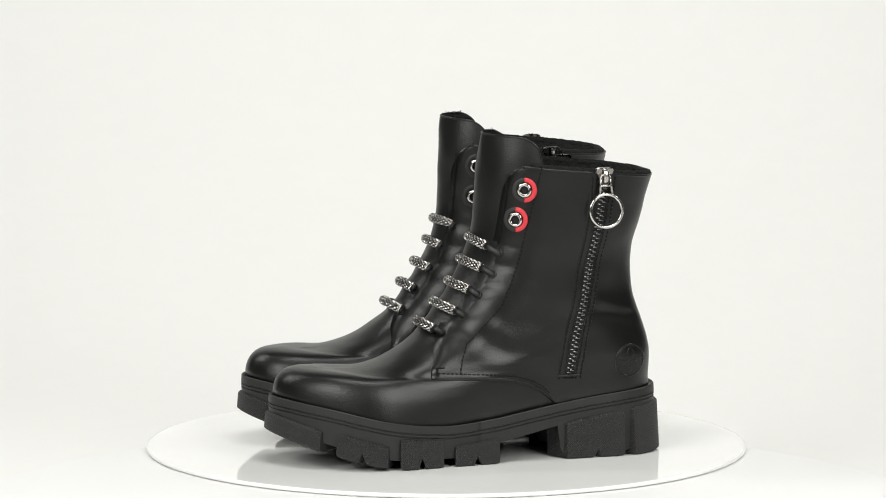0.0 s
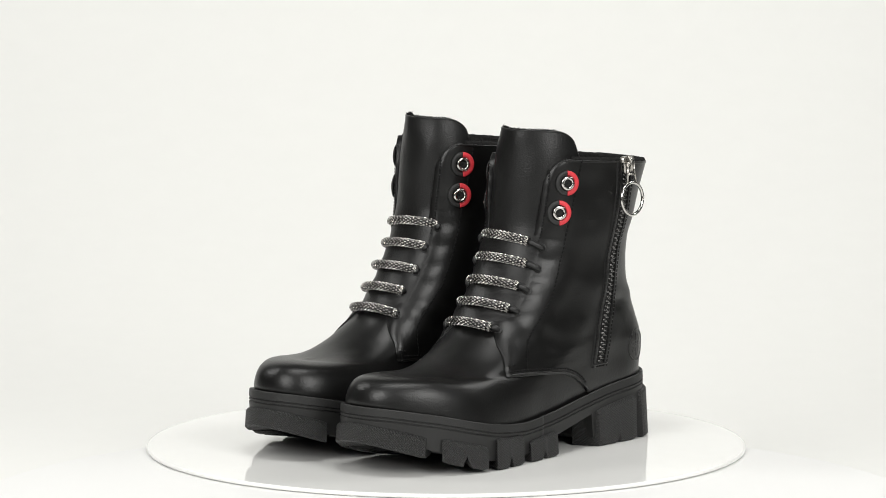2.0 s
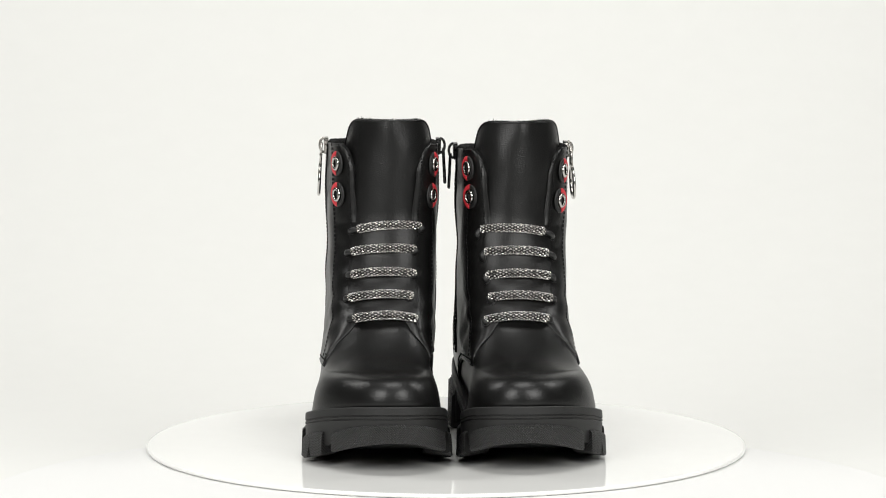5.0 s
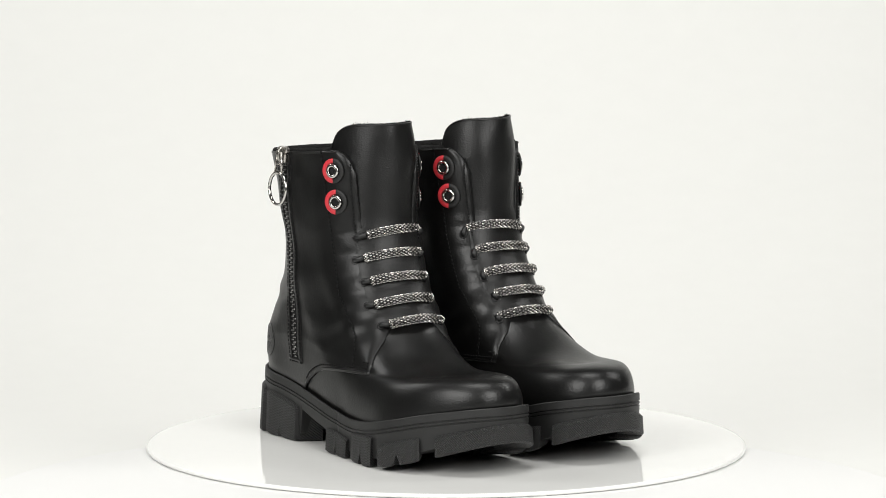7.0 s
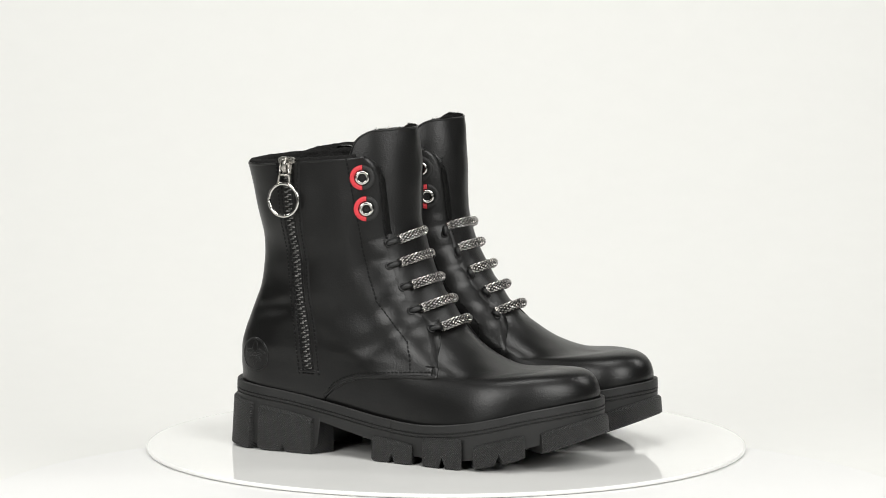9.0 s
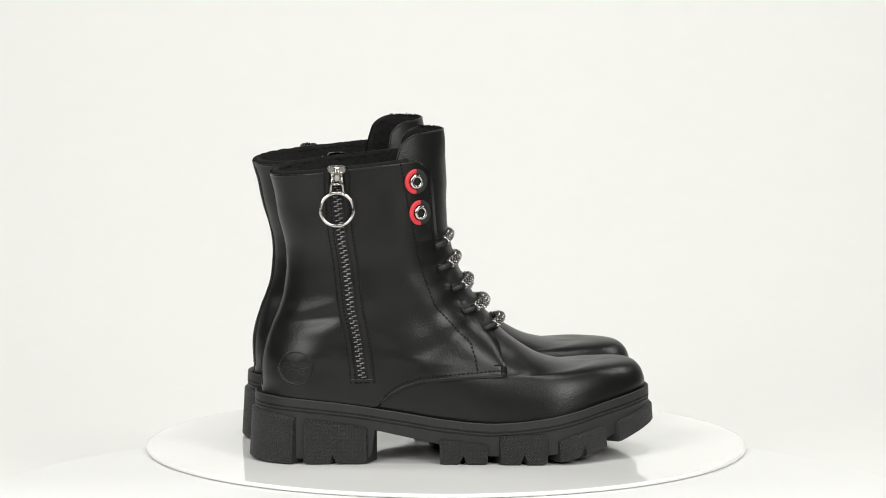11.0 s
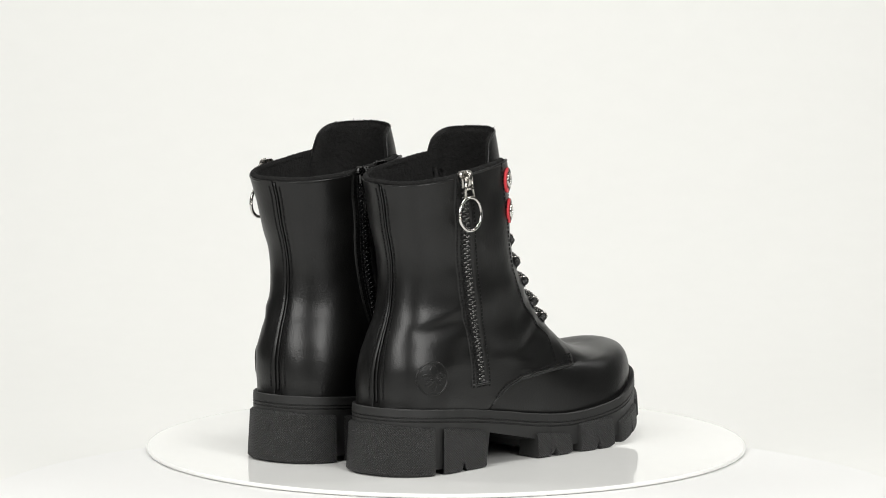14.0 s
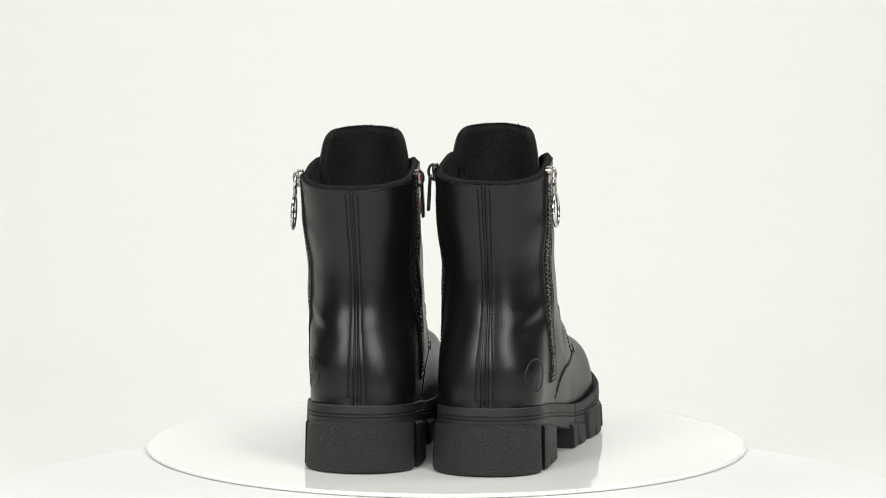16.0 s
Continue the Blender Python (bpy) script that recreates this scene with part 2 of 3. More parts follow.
def find(y, z, side):
    """v and s of the surface point that lies at y, z in the boot's side view."""
    y -= 2.85 * smooth_step(50, 100, z)
    lo, hi = 0.0, TIP
    for _ in range(26):
        v = (lo + hi) / 2
        r = ring(v)
        s = min(1.0, max(0.0, (r[2] - y) / (r[2] - r[0])))
        if y < r[0] or raw(v, s, side)[2] > z:
            hi = v
        else:
            lo = v
    return v, s


def on(y, z, side, off=0.0):
    return skin(*find(y, z, side), side, off)


# front edge of the quarters in the side view, from the sole up to the collar
EDGE_Z = [36, 42, 47, 53, 57, 59.3, 60.2, 60.8, 67, 75, 83, 89, 97, 117, 133, 145, 161, 177, 196, 206, 211, 214, 220]
EDGE_Y = [58, 54, 48, 38, 26, -4, -30, -35, -35, -32, -30, -26, -21, -6, 4, 10, 13.5, 15, 16.5, 20, 25, 34, 40]


def edge_share(v, side):
    """Share s at which the quarter ends on the ring v."""
    r = ring(v)
    for k in range(401):
        s = k / 400
        x, y, z = raw(v, s, side)
        if y < np.interp(z, EDGE_Z, EDGE_Y) - 2.85 * smooth_step(50, 100, z):
            return s
    return 1.0


# ---- parts of a boot ----
def vamp(boot, m):
    rows, cols = 84, 56
    verts = []
    for i in range(rows):
        v = COLLAR * i / (rows - 1)
        sunk = -9 * smooth_step(138, 160, ring(v)[1])
        for side in (1, -1):
            e = edge_share(v, side)
            for k in range(cols):
                s = around(k, cols) if side > 0 else 1 - around(k, cols)
                k2 = smooth_step(e - 0.06, e - 0.01, s)
                verts.append(skin(v - max(0, v - 12.6) * k2, s, side, sunk * k2)[0])
    faces = [tuple(reversed(f)) for f in grid_faces(rows, 2 * cols, True)]
    mesh_object("vamp", verts, faces, LEATHER, boot, "plain smooth black leather vamp and shaft", m)


def quarter(boot, m, side):
    rows, cols = 110, 54
    verts = []
    for i in range(rows):
        v = COLLAR * i / (rows - 1)
        e = edge_share(v, side)
        line = []
        for k in range(cols):
            s = e * (k / (cols - 1)) ** 2.0
            off = 1.5 if k < cols - 1 else 1.2
            line.append(skin(v, max(s, 0.0002), side, off - 0.7 * math.exp(-(s / 0.0006)))[0])
        line.append(skin(v, min(1, e + 0.0015), side, 0.4)[0])
        line.append(skin(v, min(1, e + 0.001), side, -2.4)[0])
        verts += line
    faces = grid_faces(rows, cols + 2)
    if side > 0:
        faces = [tuple(reversed(f)) for f in faces]
    mesh_object("quarter", verts, faces, LEATHER, boot, "grained black leather side panel with stitched edge", m)


def tongue(boot, m):
    rows, cols = 52, 33
    front, back = [], []
    for i in range(rows):
        v = 8.4 + (TIP - 8.4) * (1 - (1 - i / (rows - 1)) ** 1.7)
        r = ring(v)
        height = r[1]
        free = smooth_step(150, 200, height)
        u = max(0, (height - 203) / 28.5)
        u2 = smooth_step(160, 215, height)
        reach = (1 - 0.16 * u ** 2) * (1 - 0.24 * (1 - math.sqrt(max(0, 1 - max(0, (height - 223.5) / 8) ** 2))))
        for k in range(cols):
            a = 2 * k / (cols - 1) - 1
            want = 27.0 * a
            lo, hi = 0.5, 1.0
            for _ in range(20):
                s = (lo + hi) / 2
                if section(r, s) > abs(want):
                    lo = s
                else:
                    hi = s
            thick = 1.6 * (1 - max(0, abs(a) - 0.86) / 0.14 * 0.8) * smooth_step(8.2, 9.4, v)
            p, n = skin(v, s, 1 if want >= 0 else -1, thick)
            w = a * reach * 1.5
            q = Vector((-1.4 + (32 - 4.5 * u) * math.sin(w), r[0] - 1.2 + 37 * (1 - math.cos(w)), height - 2.5 * (1 - math.cos(w))))
            q.x += 1.0 * noise.noise((q.x / 20, 3, height / 30))
            q.y += 1.2 * noise.noise((q.x / 16, 9, height / 24))
            q.y += 1.7 * TWIST * (q.x + 1.4)
            q.x += (1.0 if m > 0 else -3.0) * u2
            q.z += (1.6 if m > 0 else -1.2) * u2
            q += SLANT[0] * max(0.0, (q.z - 60) / 135)
            p = p.lerp(q / 1000, free)
            n = n.lerp(Vector((math.sin(w), -math.cos(w), 0)), free).normalized()
            front.append(p)
            fuzz = 0.0008 * noise.noise(p * 500)
            last = smooth_step(TIP - 0.2, TIP, v)
            back.append(p - n * (0.0045 - 0.002 * last + fuzz) * (1 if abs(a) < 0.99 else 0.4) + Vector((0, 0, 0.0008 * last)))
    faces = grid_faces(rows, cols)
    mesh_object("tongue", front, faces, TONGUE, boot, "padded black leather tongue standing above the collar", m)
    rim = [i * cols for i in range(rows)] + [(rows - 1) * cols + k for k in range(1, cols)] + [i * cols + cols - 1 for i in range(rows - 2, -1, -1)]
    count = len(front)
    hem = [front[a] for a in rim[rows // 2:-(rows // 2)]]
    v, f = sweep([p + Vector((0, 0.0004, 0)) for p in hem], 0.0007, 8)
    mesh_object("tongue_binding", v, f, LEATHER, boot, "", m)
    faces = [tuple(count + a for a in reversed(f)) for f in faces]
    for a, b in zip(rim, rim[1:]):
        faces.append((b, count + b, count + a, a))
    mesh_object("tongue_lining", front + back, faces, FLEECE, boot, "black fleece tongue lining", m)
    top = [back[(rows - 1) * cols + k] for k in range(cols)]
    mesh_object("fleece_edge", *fibres(top, 14, 0.0008, Vector((0, 0.3, 0.6))), FLEECE, boot, "", m)


def fibres(path, each, long, lean):
    """Short curled wool fibres standing along a line."""
    pieces = []
    for p in path:
        for _ in range(each):
            q = p + Vector((random.uniform(-1, 1), random.uniform(-1, 1), random.uniform(-0.8, 0.2))) * 0.0012
            way = (lean + Vector((random.gauss(0, 0.7), random.gauss(0, 0.7), random.gauss(0, 0.45)))).normalized()
            bend = Vector((random.gauss(0, 1), random.gauss(0, 1), random.gauss(0, 0.5))) * 0.0004
            far = long * random.uniform(0.5, 1.5) if random.random() > 0.04 else long * 2.3
            pieces.append(sweep([q, q + way * far * 0.55 + bend, q + way * far], lambda i, w: (0.00022, 0.00016, 0.00005)[i], 3))
    return join(*pieces)


def collar_path(v, off, n=60, trim=0.012):
    """The collar's line from one facing round the back to the other."""
    path = []
    for side in (1, -1):
        e = edge_share(v, side) - trim
        part_line = [skin(v, e * (1 - k / n), side, off)[0] for k in range(n)]
        path += part_line if side > 0 else part_line[::-1]
    return path


def lining(boot, m):
    rows, cols = 30, 40
    verts = []
    for i in range(rows):
        v = COLLAR + 0.1 - 7.0 * i / (rows - 1)
        for side in (1, -1):
            e = edge_share(min(v, COLLAR), side)
            for k in range(cols):
                s = around(k, cols) if side > 0 else 1 - around(k, cols)
                k2 = smooth_step(e - 0.07, e - 0.02, s)
                p, n = skin(v - max(0, v - 12.4) * k2, s, side, -4.2 + 1.2 * math.exp(-i) - 9 * k2 * smooth_step(9.5, 12.0, v))
                verts.append(p + n * 0.0009 * noise.noise(p * 420))
    faces = grid_faces(rows, 2 * cols, True)
    faces.append(tuple(reversed(range((rows - 1) * 2 * cols, rows * 2 * cols))))
    mesh_object("lining", verts, faces, FLEECE, boot, "thick black fleece lining inside the shaft", m)
    path = collar_path(COLLAR - 0.02, -1.4, trim=0.05)
    v, f = sweep(path, lambda i, w: 0.0024 + 0.0006 * noise.noise(path[i] * 500 + Vector((w, 0, 0))), 12)
    mesh_object("lining_rim", v, f, FLEECE, boot, "fuzzy black fleece rim", m)
    mesh_object("fleece_edge", *fibres(path, 10, 0.0008, Vector((0, 0, 0.6))), FLEECE, boot, "", m)
    path = collar_path(COLLAR - 0.06, 0.7)
    v, f = sweep(path, 0.0011, 8)
    mesh_object("collar_binding", v, f, LEATHER, boot, "folded black leather collar edge", m)


def outline(grow, n=200):
    """Closed outline of the sole as (x, y), from the back over the outer side to the toe and back on the inner side."""
    r = ring(0.0)
    out = []
    for side in (1, -1):
        for k in range(n // 2):
            s = around(k, n // 2) if side > 0 else 1 - around(k, n // 2)
            y = (r[2] + grow) + (r[0] - r[2] - 2 * grow) * s
            out.append((middle(min(140, max(-140, y))) + side * section(r, s, grow), y))
    return out


def spring(y):
    """Height of the tread over the ground."""
    return 25 * max(0, (-52 - y) / 90) ** 1.6 + 1.2 * max(0, (y - 105) / 37) ** 2


def sole_bottom(y):
    if y > 60.5:
        return 4.0
    if y > 58.5:
        return 4 + 20 * (60.5 - y) / 2
    if y > 12:
        return 14 + 8 * (y - 12) / 37
    if y > 8:
        return 6 + 8 * (y - 8) / 4
    return min(6 + spring(y), 40)


def sole(boot, m):
    n = 320
    steps = ((0.0, -1.5), (3.5, 0.2), (4.2, -0.5), (4.5, -5.4), (3.7, -5.7), (3.7, -6.3), (4.5, -6.6), (4.5, -7.8), (3.7, -8.1), (3.7, -8.7), (4.4, -9.0), (4.2, -11.6))
    layers = [(grow, lambda y, d=drop: sole_top(y) + d) for grow, drop in steps]
    verts = []
    for grow, height in layers:
        verts += [Vector((x, y, height(y))) / 1000 for x, y in outline(grow, n)]
    for grow, k in ((4.0, 0.55), (3.8, 1.0)):
        verts += [Vector((x, y, (sole_top(y) - 11.6) * (1 - k) + min(sole_bottom(y), sole_top(y) - 12) * k)) / 1000 for x, y in outline(grow, n)]
    rows = len(verts) // n
    faces = grid_faces(rows, n, True)
    base = (rows - 1) * n
    for k in range(n // 2 - 1):
        a, b = base + k, base + k + 1
        c, d = base + (n - k - 1) % n, base + (n - k) % n
        faces.append((b, a, d, c) if k else (b, a, c))
    mesh_object("midsole", verts, faces, RUBBER, boot, "black rubber midsole with grooved welt", m, smooth=False)


def lug(boot, m, points, low, high, notches=(), mat=None, proud=6.8, deep=-13.0, flare=0.8):
    """A tread block along a stretch of the outline. points: outline positions (share of the loop)."""
    loops = {g: outline(g, 800) for g in (2.0, proud - 1.6, proud, deep)}

    def spot(grow, u):
        lo = loops[grow]
        k = (u % 1.0) * 800
        i = int(k)
        a, b = lo[i % 800], lo[(i + 1) % 800]
        return a[0] + (b[0] - a[0]) * (k - i), a[1] + (b[1] - a[1]) * (k - i)

    verts = []
    for q, u in enumerate(points):
        y0 = spot(2.0, u)[1]
        lift = 0.0
        for w in notches:
            lift = max(lift, 7.0 * (1 - abs(y0 - w) / 2.2))
        end = 0.7 if q in (0, len(points) - 1) else 0.0
        for grow, top, h in ((2.0, True, 0.6), (proud - 1.6, True, 0.0), (proud, True, -1.4), (proud, False, 1.4), (proud - 1.6, False, 0.0), (deep, False, 0.0), (deep, True, 0.0)):
            x, y = spot(grow, u)
            x -= (x - spot(2.0, u)[0]) * 0.12 * end
            if not top and grow > 0:
                tip = spot(deep, u)
                out = Vector((x - tip[0], y - tip[1])).normalized() * flare
                x, y = x + out.x, y + out.y
            z = (high(y0) + h - end) if top else (low(y0) + lift + h + end)
            verts.append(Vector((x, y, z)) / 1000)
    faces = grid_faces(len(points), 7, True)
    faces = [tuple(reversed(f)) for f in faces]
    faces += [tuple(range(7)), tuple(reversed(range(len(verts) - 7, len(verts))))]
    ob = mesh_object("tread_lug", verts, faces, mat or KNURL, boot, "", m, smooth=False)
    along, gone = [], 0.0
    for q in range(len(points)):
        gone += (verts[7 * q + 2] - verts[7 * q - 5]).length * 1000 if q else 0.0
        along.append(gone)
    uv = ob.data.uv_layers.new(name="knurl")
    for corner in ob.data.loops:
        k = corner.vertex_index
        inner = 14.0 if k % 7 in (5, 6) else 0.0
        uv.data[corner.index].uv = (along[k // 7], verts[k].z * 1000 + inner)
    return ob


def shares(y, side):
    """The outline's share of the loop at y."""
    lo = outline(2.0, 800)
    half = range(0, 400) if side > 0 else range(799, 399, -1)
    return min(half, key=lambda i: abs(lo[i][1] - y)) / 800


def span(a, b, n):
    return [a + (b - a) * k / (n - 1) for k in range(n)]


def tread(boot, m):
    floor_z = lambda y: spring(y)
    for side in (1, -1):
        for y0, y1, h0, h1, cut in ((104, 62, 32.5, 26, 84), (13, -19, 18, 14.5, -3), (-28, -59, 20.5, 22, -44), (-68, -101, 17.5, 26, -85)):
            points = sorted({*span(shares(y0, side), shares(y1, side), 9), *(shares(cut + d, side) for d in (-2.2, 0, 2.2))})
            high = lambda y, a=(y0, h0), b=(y1, h1): a[1] + (b[1] - a[1]) * (a[0] - y) / (a[0] - b[0])
            lug(boot, m, points, floor_z, high, (cut,))
    toe = span(shares(-110, 1), shares(-110, -1), 41)
    lug(boot, m, toe, floor_z, lambda y: 26.3 + 12 * min(1, max(0, (-108 - y) / 36)))
    a, b = shares(111, -1), 1 + shares(111, 1)
    lug(boot, m, span(a, b, 37), floor_z, lambda y: 33.5 + 3.2 * smooth_step(111, 142, y), (), KNURL, 6.6, flare=1.8)


def stitch_line(boot, m, samples, pitch=3.1, long=2.1, wide=0.5):
    """Thread stitches along a line of (point, normal)."""
    pieces, gone = [], 0.0
    for (p, n), (q, _) in zip(samples, samples[1:]):
        way = q - p
        far = way.length * 1000
        while gone < far:
            k = p + way * (gone / far)
            d = way.normalized()
            pieces.append(box_at(k + n * 0.0001, d, n.cross(d), n, long / 2000, wide / 1000, 0.0003, 0.35))
            gone += pitch
        gone -= far
    if pieces:
        mesh_object("stitching", *join(*pieces), THREAD, boot, "", m)


def polyline(points, side, off, step=1.5):
    out = []
    for (y0, z0), (y1, z1) in zip(points, points[1:]):
        n = max(2, int(math.hypot(y1 - y0, z1 - z0) / step))
        out += [on(y0 + (y1 - y0) * k / n, z0 + (z1 - z0) * k / n, side, off) for k in range(n)]
    return out


def rope(boot, m, samples, radius, name, mat, label=""):
    v, f = sweep([p for p, _ in samples], radius, 8)
    return mesh_object(name, v, f, mat, boot, label, m)


STITCH = [(40, 210), (36, 188), (32, 168), (28, 148), (22, 129), (14, 111), (-2, 93), (-11, 84), (-14, 74), (-15, 62)]
LOWER = [(50, 46), (46, 50), (38, 54.5), (26, 58.5), (10, 60), (-6, 60.8), (-32, 62.6)]


def seams(boot, m):
    for side in (1, -1):
        stitch_line(boot, m, polyline(STITCH, side, 1.75))
        stitch_line(boot, m, polyline([(y + 0.5, z + 2.2) for y, z in LOWER], side, 1.6))
        stitch_line(boot, m, polyline([(-31.5, 62), (-32, 68), (-24, 68.5)], side, 1.6), 2.2)
        stitch_line(boot, m, polyline([(18.5, 205), (18.7, 196), (17.5, 177), (16, 161), (12.5, 146)], side, 1.7), 2.2, 1.4)
    for side in (1, -1):
        rope(boot, m, polyline([(54, 42.5)] + LOWER[:-1] + [(-33.5, 61.5)], side, 1.0), 0.0010, "hem", LEATHER, "")
        stitch_line(boot, m, [skin(1.2 + 14.6 * k / 60, 0.0013, side, 1.5) for k in range(61)], 2.6)
    rope(boot, m, [skin(0.8 + 15.1 * k / 60, 0.0, 1, 0.7) for k in range(61)], 0.0007, "back_seam", LEATHER, "pinched leather back seam")


def laces(boot, m):
    aside = (-3.0, -0.7, -0.3, 0.3, -3.1) if m > 0 else (-3.1, 0.3, 0.0, 1.4, -1.9)
    for (z, tilt), shift in zip(TUBES, aside):
        ahead = 2.0 - 4.5 * (157 - z) / 60
        v = next(k / 20 for k in range(20 * 17) if ring(k / 20)[1] >= z)
        r = ring(v)
        path = []
        for k in range(61):
            want = 20.6 * (k / 30 - 1) + shift
            lo, hi = 0.4, 1.0
            for _ in range(22):
                s = (lo + hi) / 2
                if section(r, s) > abs(want):
                    lo = s
                else:
                    hi = s
            p, n = skin(v, s, 1 if want >= 0 else -1, 4.4 - 0.9 * (want / 22) ** 2)
            path.append(p + Vector((0, ahead - 2.2 * want / 21, tilt * want / 22 - 0.42 * (1 - s) * (r[2] - r[0]))) / 1000)
        soft = [path[max(0, i - 4):i + 5] for i in range(61)]
        path = [sum(q, Vector()) / len(q) for q in soft]

        v2, f2 = sweep(path, 0.0028, 20)
        tube = mesh_object("lace_tube", v2, f2, DARKSTEEL, boot, "metal lace sleeve with silver diamond mesh", m)
        studs = []
        count = 12
        for i in range(2 * count):
            k = (i + 0.6) / (2 * count + 0.2) * 60
            j = min(59, int(k))
            c = path[j].lerp(path[j + 1], k - j)
            way = (path[j + 1] - path[j]).normalized()
            side = way.cross(Vector((0, 0, 1))).normalized()
            up = way.cross(side)
            for q in range(8):
                w = 2 * math.pi * (q + 0.5 * (i % 2)) / 8
                n = side * math.cos(w) + up * math.sin(w)
                t = way.cross(n)
                base = c + n * 0.0026
                corner = [base + way * 0.00135, base + t * 0.00074, base - way * 0.00135, base - t * 0.00074]
                crest = c + n * 0.0034
                tip = c + n * 0.0031
                studs.append((corner + [tip + way * 0.0008, crest + t * 0.0003, tip - way * 0.0008, crest - t * 0.0003],
                              [(0, 1, 5, 4), (1, 2, 6, 5), (2, 3, 7, 6), (3, 0, 4, 7), (4, 5, 7), (5, 6, 7)]))
        mesh_object("diamond_mesh", *join(*studs), STEEL, tube, "bright steel diamond mesh", m, smooth=False)
        for end, near in ((0, 3), (-1, -4)):
            out = (path[end] - path[near]).normalized()
            ring_path = []
            side = out.cross(Vector((0, 0, 1))).normalized()
            up = out.cross(side)
            for k in range(20):
                w = 2 * math.pi * k / 20
                ring_path.append(path[end] + out * 0.0002 + (side * math.cos(w) + up * math.sin(w)) * 0.0031)
            vv, ff = sweep(ring_path, 0.00042, 8, True)
            mesh_object("end_ring", vv, ff, NICKEL, tube, "", m)
            # Black cap whose colour stands in for the shade in the sleeve's mouth
            vv, ff = sweep([path[end] - out * 0.002, path[end] + out * 0.00035], 0.0027, 16)
            mesh_object("dark_mouth_cap", vv, ff, CORD, tube, "", m)
            sgn = -1 if end == 0 else 1
            hole_v, hole_s = find(path[end].y * 1000 + 6.5 - SLANT[0].y * 0.5, path[end].z * 1000 - 2.5, sgn)
            a, n = skin(hole_v, hole_s, sgn, 2.2)
            mid = (path[end] + a) / 2 + n * 0.0012 + out * 0.001
            cord = [path[end], path[end] * 0.6 + mid * 0.4 + out * 0.001, mid, a * 0.6 + mid * 0.4, a, a - n * 0.003]
            vv, ff = sweep(cord, 0.0021, 10)
            mesh_object("lace_cord", vv, ff, CORD, boot, "black elastic lace loop", m)
            h, hn = skin(hole_v, hole_s, sgn, 1.8)
            vv, ff = disc_ring(h, hn, 0.0018, 0.0031, 0.0004, 20)
            mesh_object("lace_hole", vv, ff, LEATHER, boot, "", m)


def frame_of(n):
    """Two directions across a normal: rearwards and upwards."""
    up = Vector((0, 0, 1)) - n * n.z
    up.normalize()
    return up.cross(n), up


def disc_ring(centre, n, inner, outer, high, count, start=0.0, stop=2 * math.pi, handed=1):
    """A flat washer, or a stretch of one, standing on a surface."""
    ax, up = frame_of(n)
    ax = ax * handed
    full = stop - start > 6.28
    verts = []
    steps = count if full else count + 1
    for k in range(steps):
        w = start + (stop - start) * k / count
        d = ax * math.cos(w) + up * math.sin(w)
        for r, h in ((inner, -0.3 * high), (inner, high * 0.8), (inner + high * 0.3, high), (outer - high * 0.4, high), (outer, high * 0.6), (outer, -0.3 * high)):
            verts.append(centre + d * r + n * h)
    faces = grid_faces(steps, 6, True)
    if full:
        for j in range(6):
            k = (j + 1) % 6
            faces.append(((steps - 1) * 6 + j, (steps - 1) * 6 + k, k, j))
    else:
        faces += [tuple(reversed(range(6))), tuple(range((steps - 1) * 6, steps * 6))]
    return verts, faces


EYELETS = {(1, 1): ((29.6, 195), (24.8, 173.6)), (1, -1): ((31, 197.8), (27.4, 177.3)),
           (-1, 1): ((29.4, 197.7), (26.5, 175.8)), (-1, -1): ((31.6, 197.3), (29.7, 175.1))}


def eyelets(boot, m):
    for side in (1, -1):
        for y, z in EYELETS[m, side]:
            p, n = on(y, z, side, 1.7)
            ax, up = frame_of(n)
            rear = 1 if ax.y > 0 else -1
            grommet = mesh_object("eyelet", *disc_ring(p + n * 0.001, n, 0.0029, 0.0051, 0.0014, 36), NICKEL, boot, "polished nickel eyelet", m)
            vv, ff = disc_ring(p, n, 0.0004, 0.0032, 0.0005, 24)
            mesh_object("eyelet_hole", vv, ff, TAPE, grommet, "", m)
            a, b = -math.pi / 2, math.pi / 2
            vv, ff = disc_ring(p, n, 0.0056, 0.0088, 0.0012, 26, a, b, rear)
            mesh_object("eyelet_arc", vv, ff, RED, boot, "red rubber half ring behind the eyelet", m)
            vv, ff = disc_ring(p, n, 0.0056, 0.0088, 0.0010, 26, a, b, -rear)
            mesh_object("eyelet_arc", vv, ff, RUBBER, boot, "black rubber half ring before the eyelet", m)


ZIP = [(84.5, 206), (84, 188), (82.5, 175), (81, 160), (77, 136), (74, 108), (70, 88), (67.3, 68), (66.4, 60)]


def zip_line(z):
    zs, ys = [p[1] for p in ZIP][::-1], [p[0] for p in ZIP][::-1]
    return float(np.interp(z, zs, ys))


def strip(boot, m, side, inner, outer, off, name, mat, z0, z1, label=""):
    rows, cols = 70, 6
    verts = []
    for i in range(rows):
        z = z0 + (z1 - z0) * i / (rows - 1)
        for k in range(cols):
            w = k / (cols - 1)
            y = zip_line(z) + inner + (outer - inner) * w
            rise = off - 1.1 * abs(2 * w - 1) ** 4
            verts.append(on(y, z, side, rise)[0])
    faces = grid_faces(rows, cols)
    if (outer > inner) == (side > 0):
        faces = [tuple(reversed(f)) for f in faces]
    mesh_object(name, verts, faces, mat, boot, label, m)


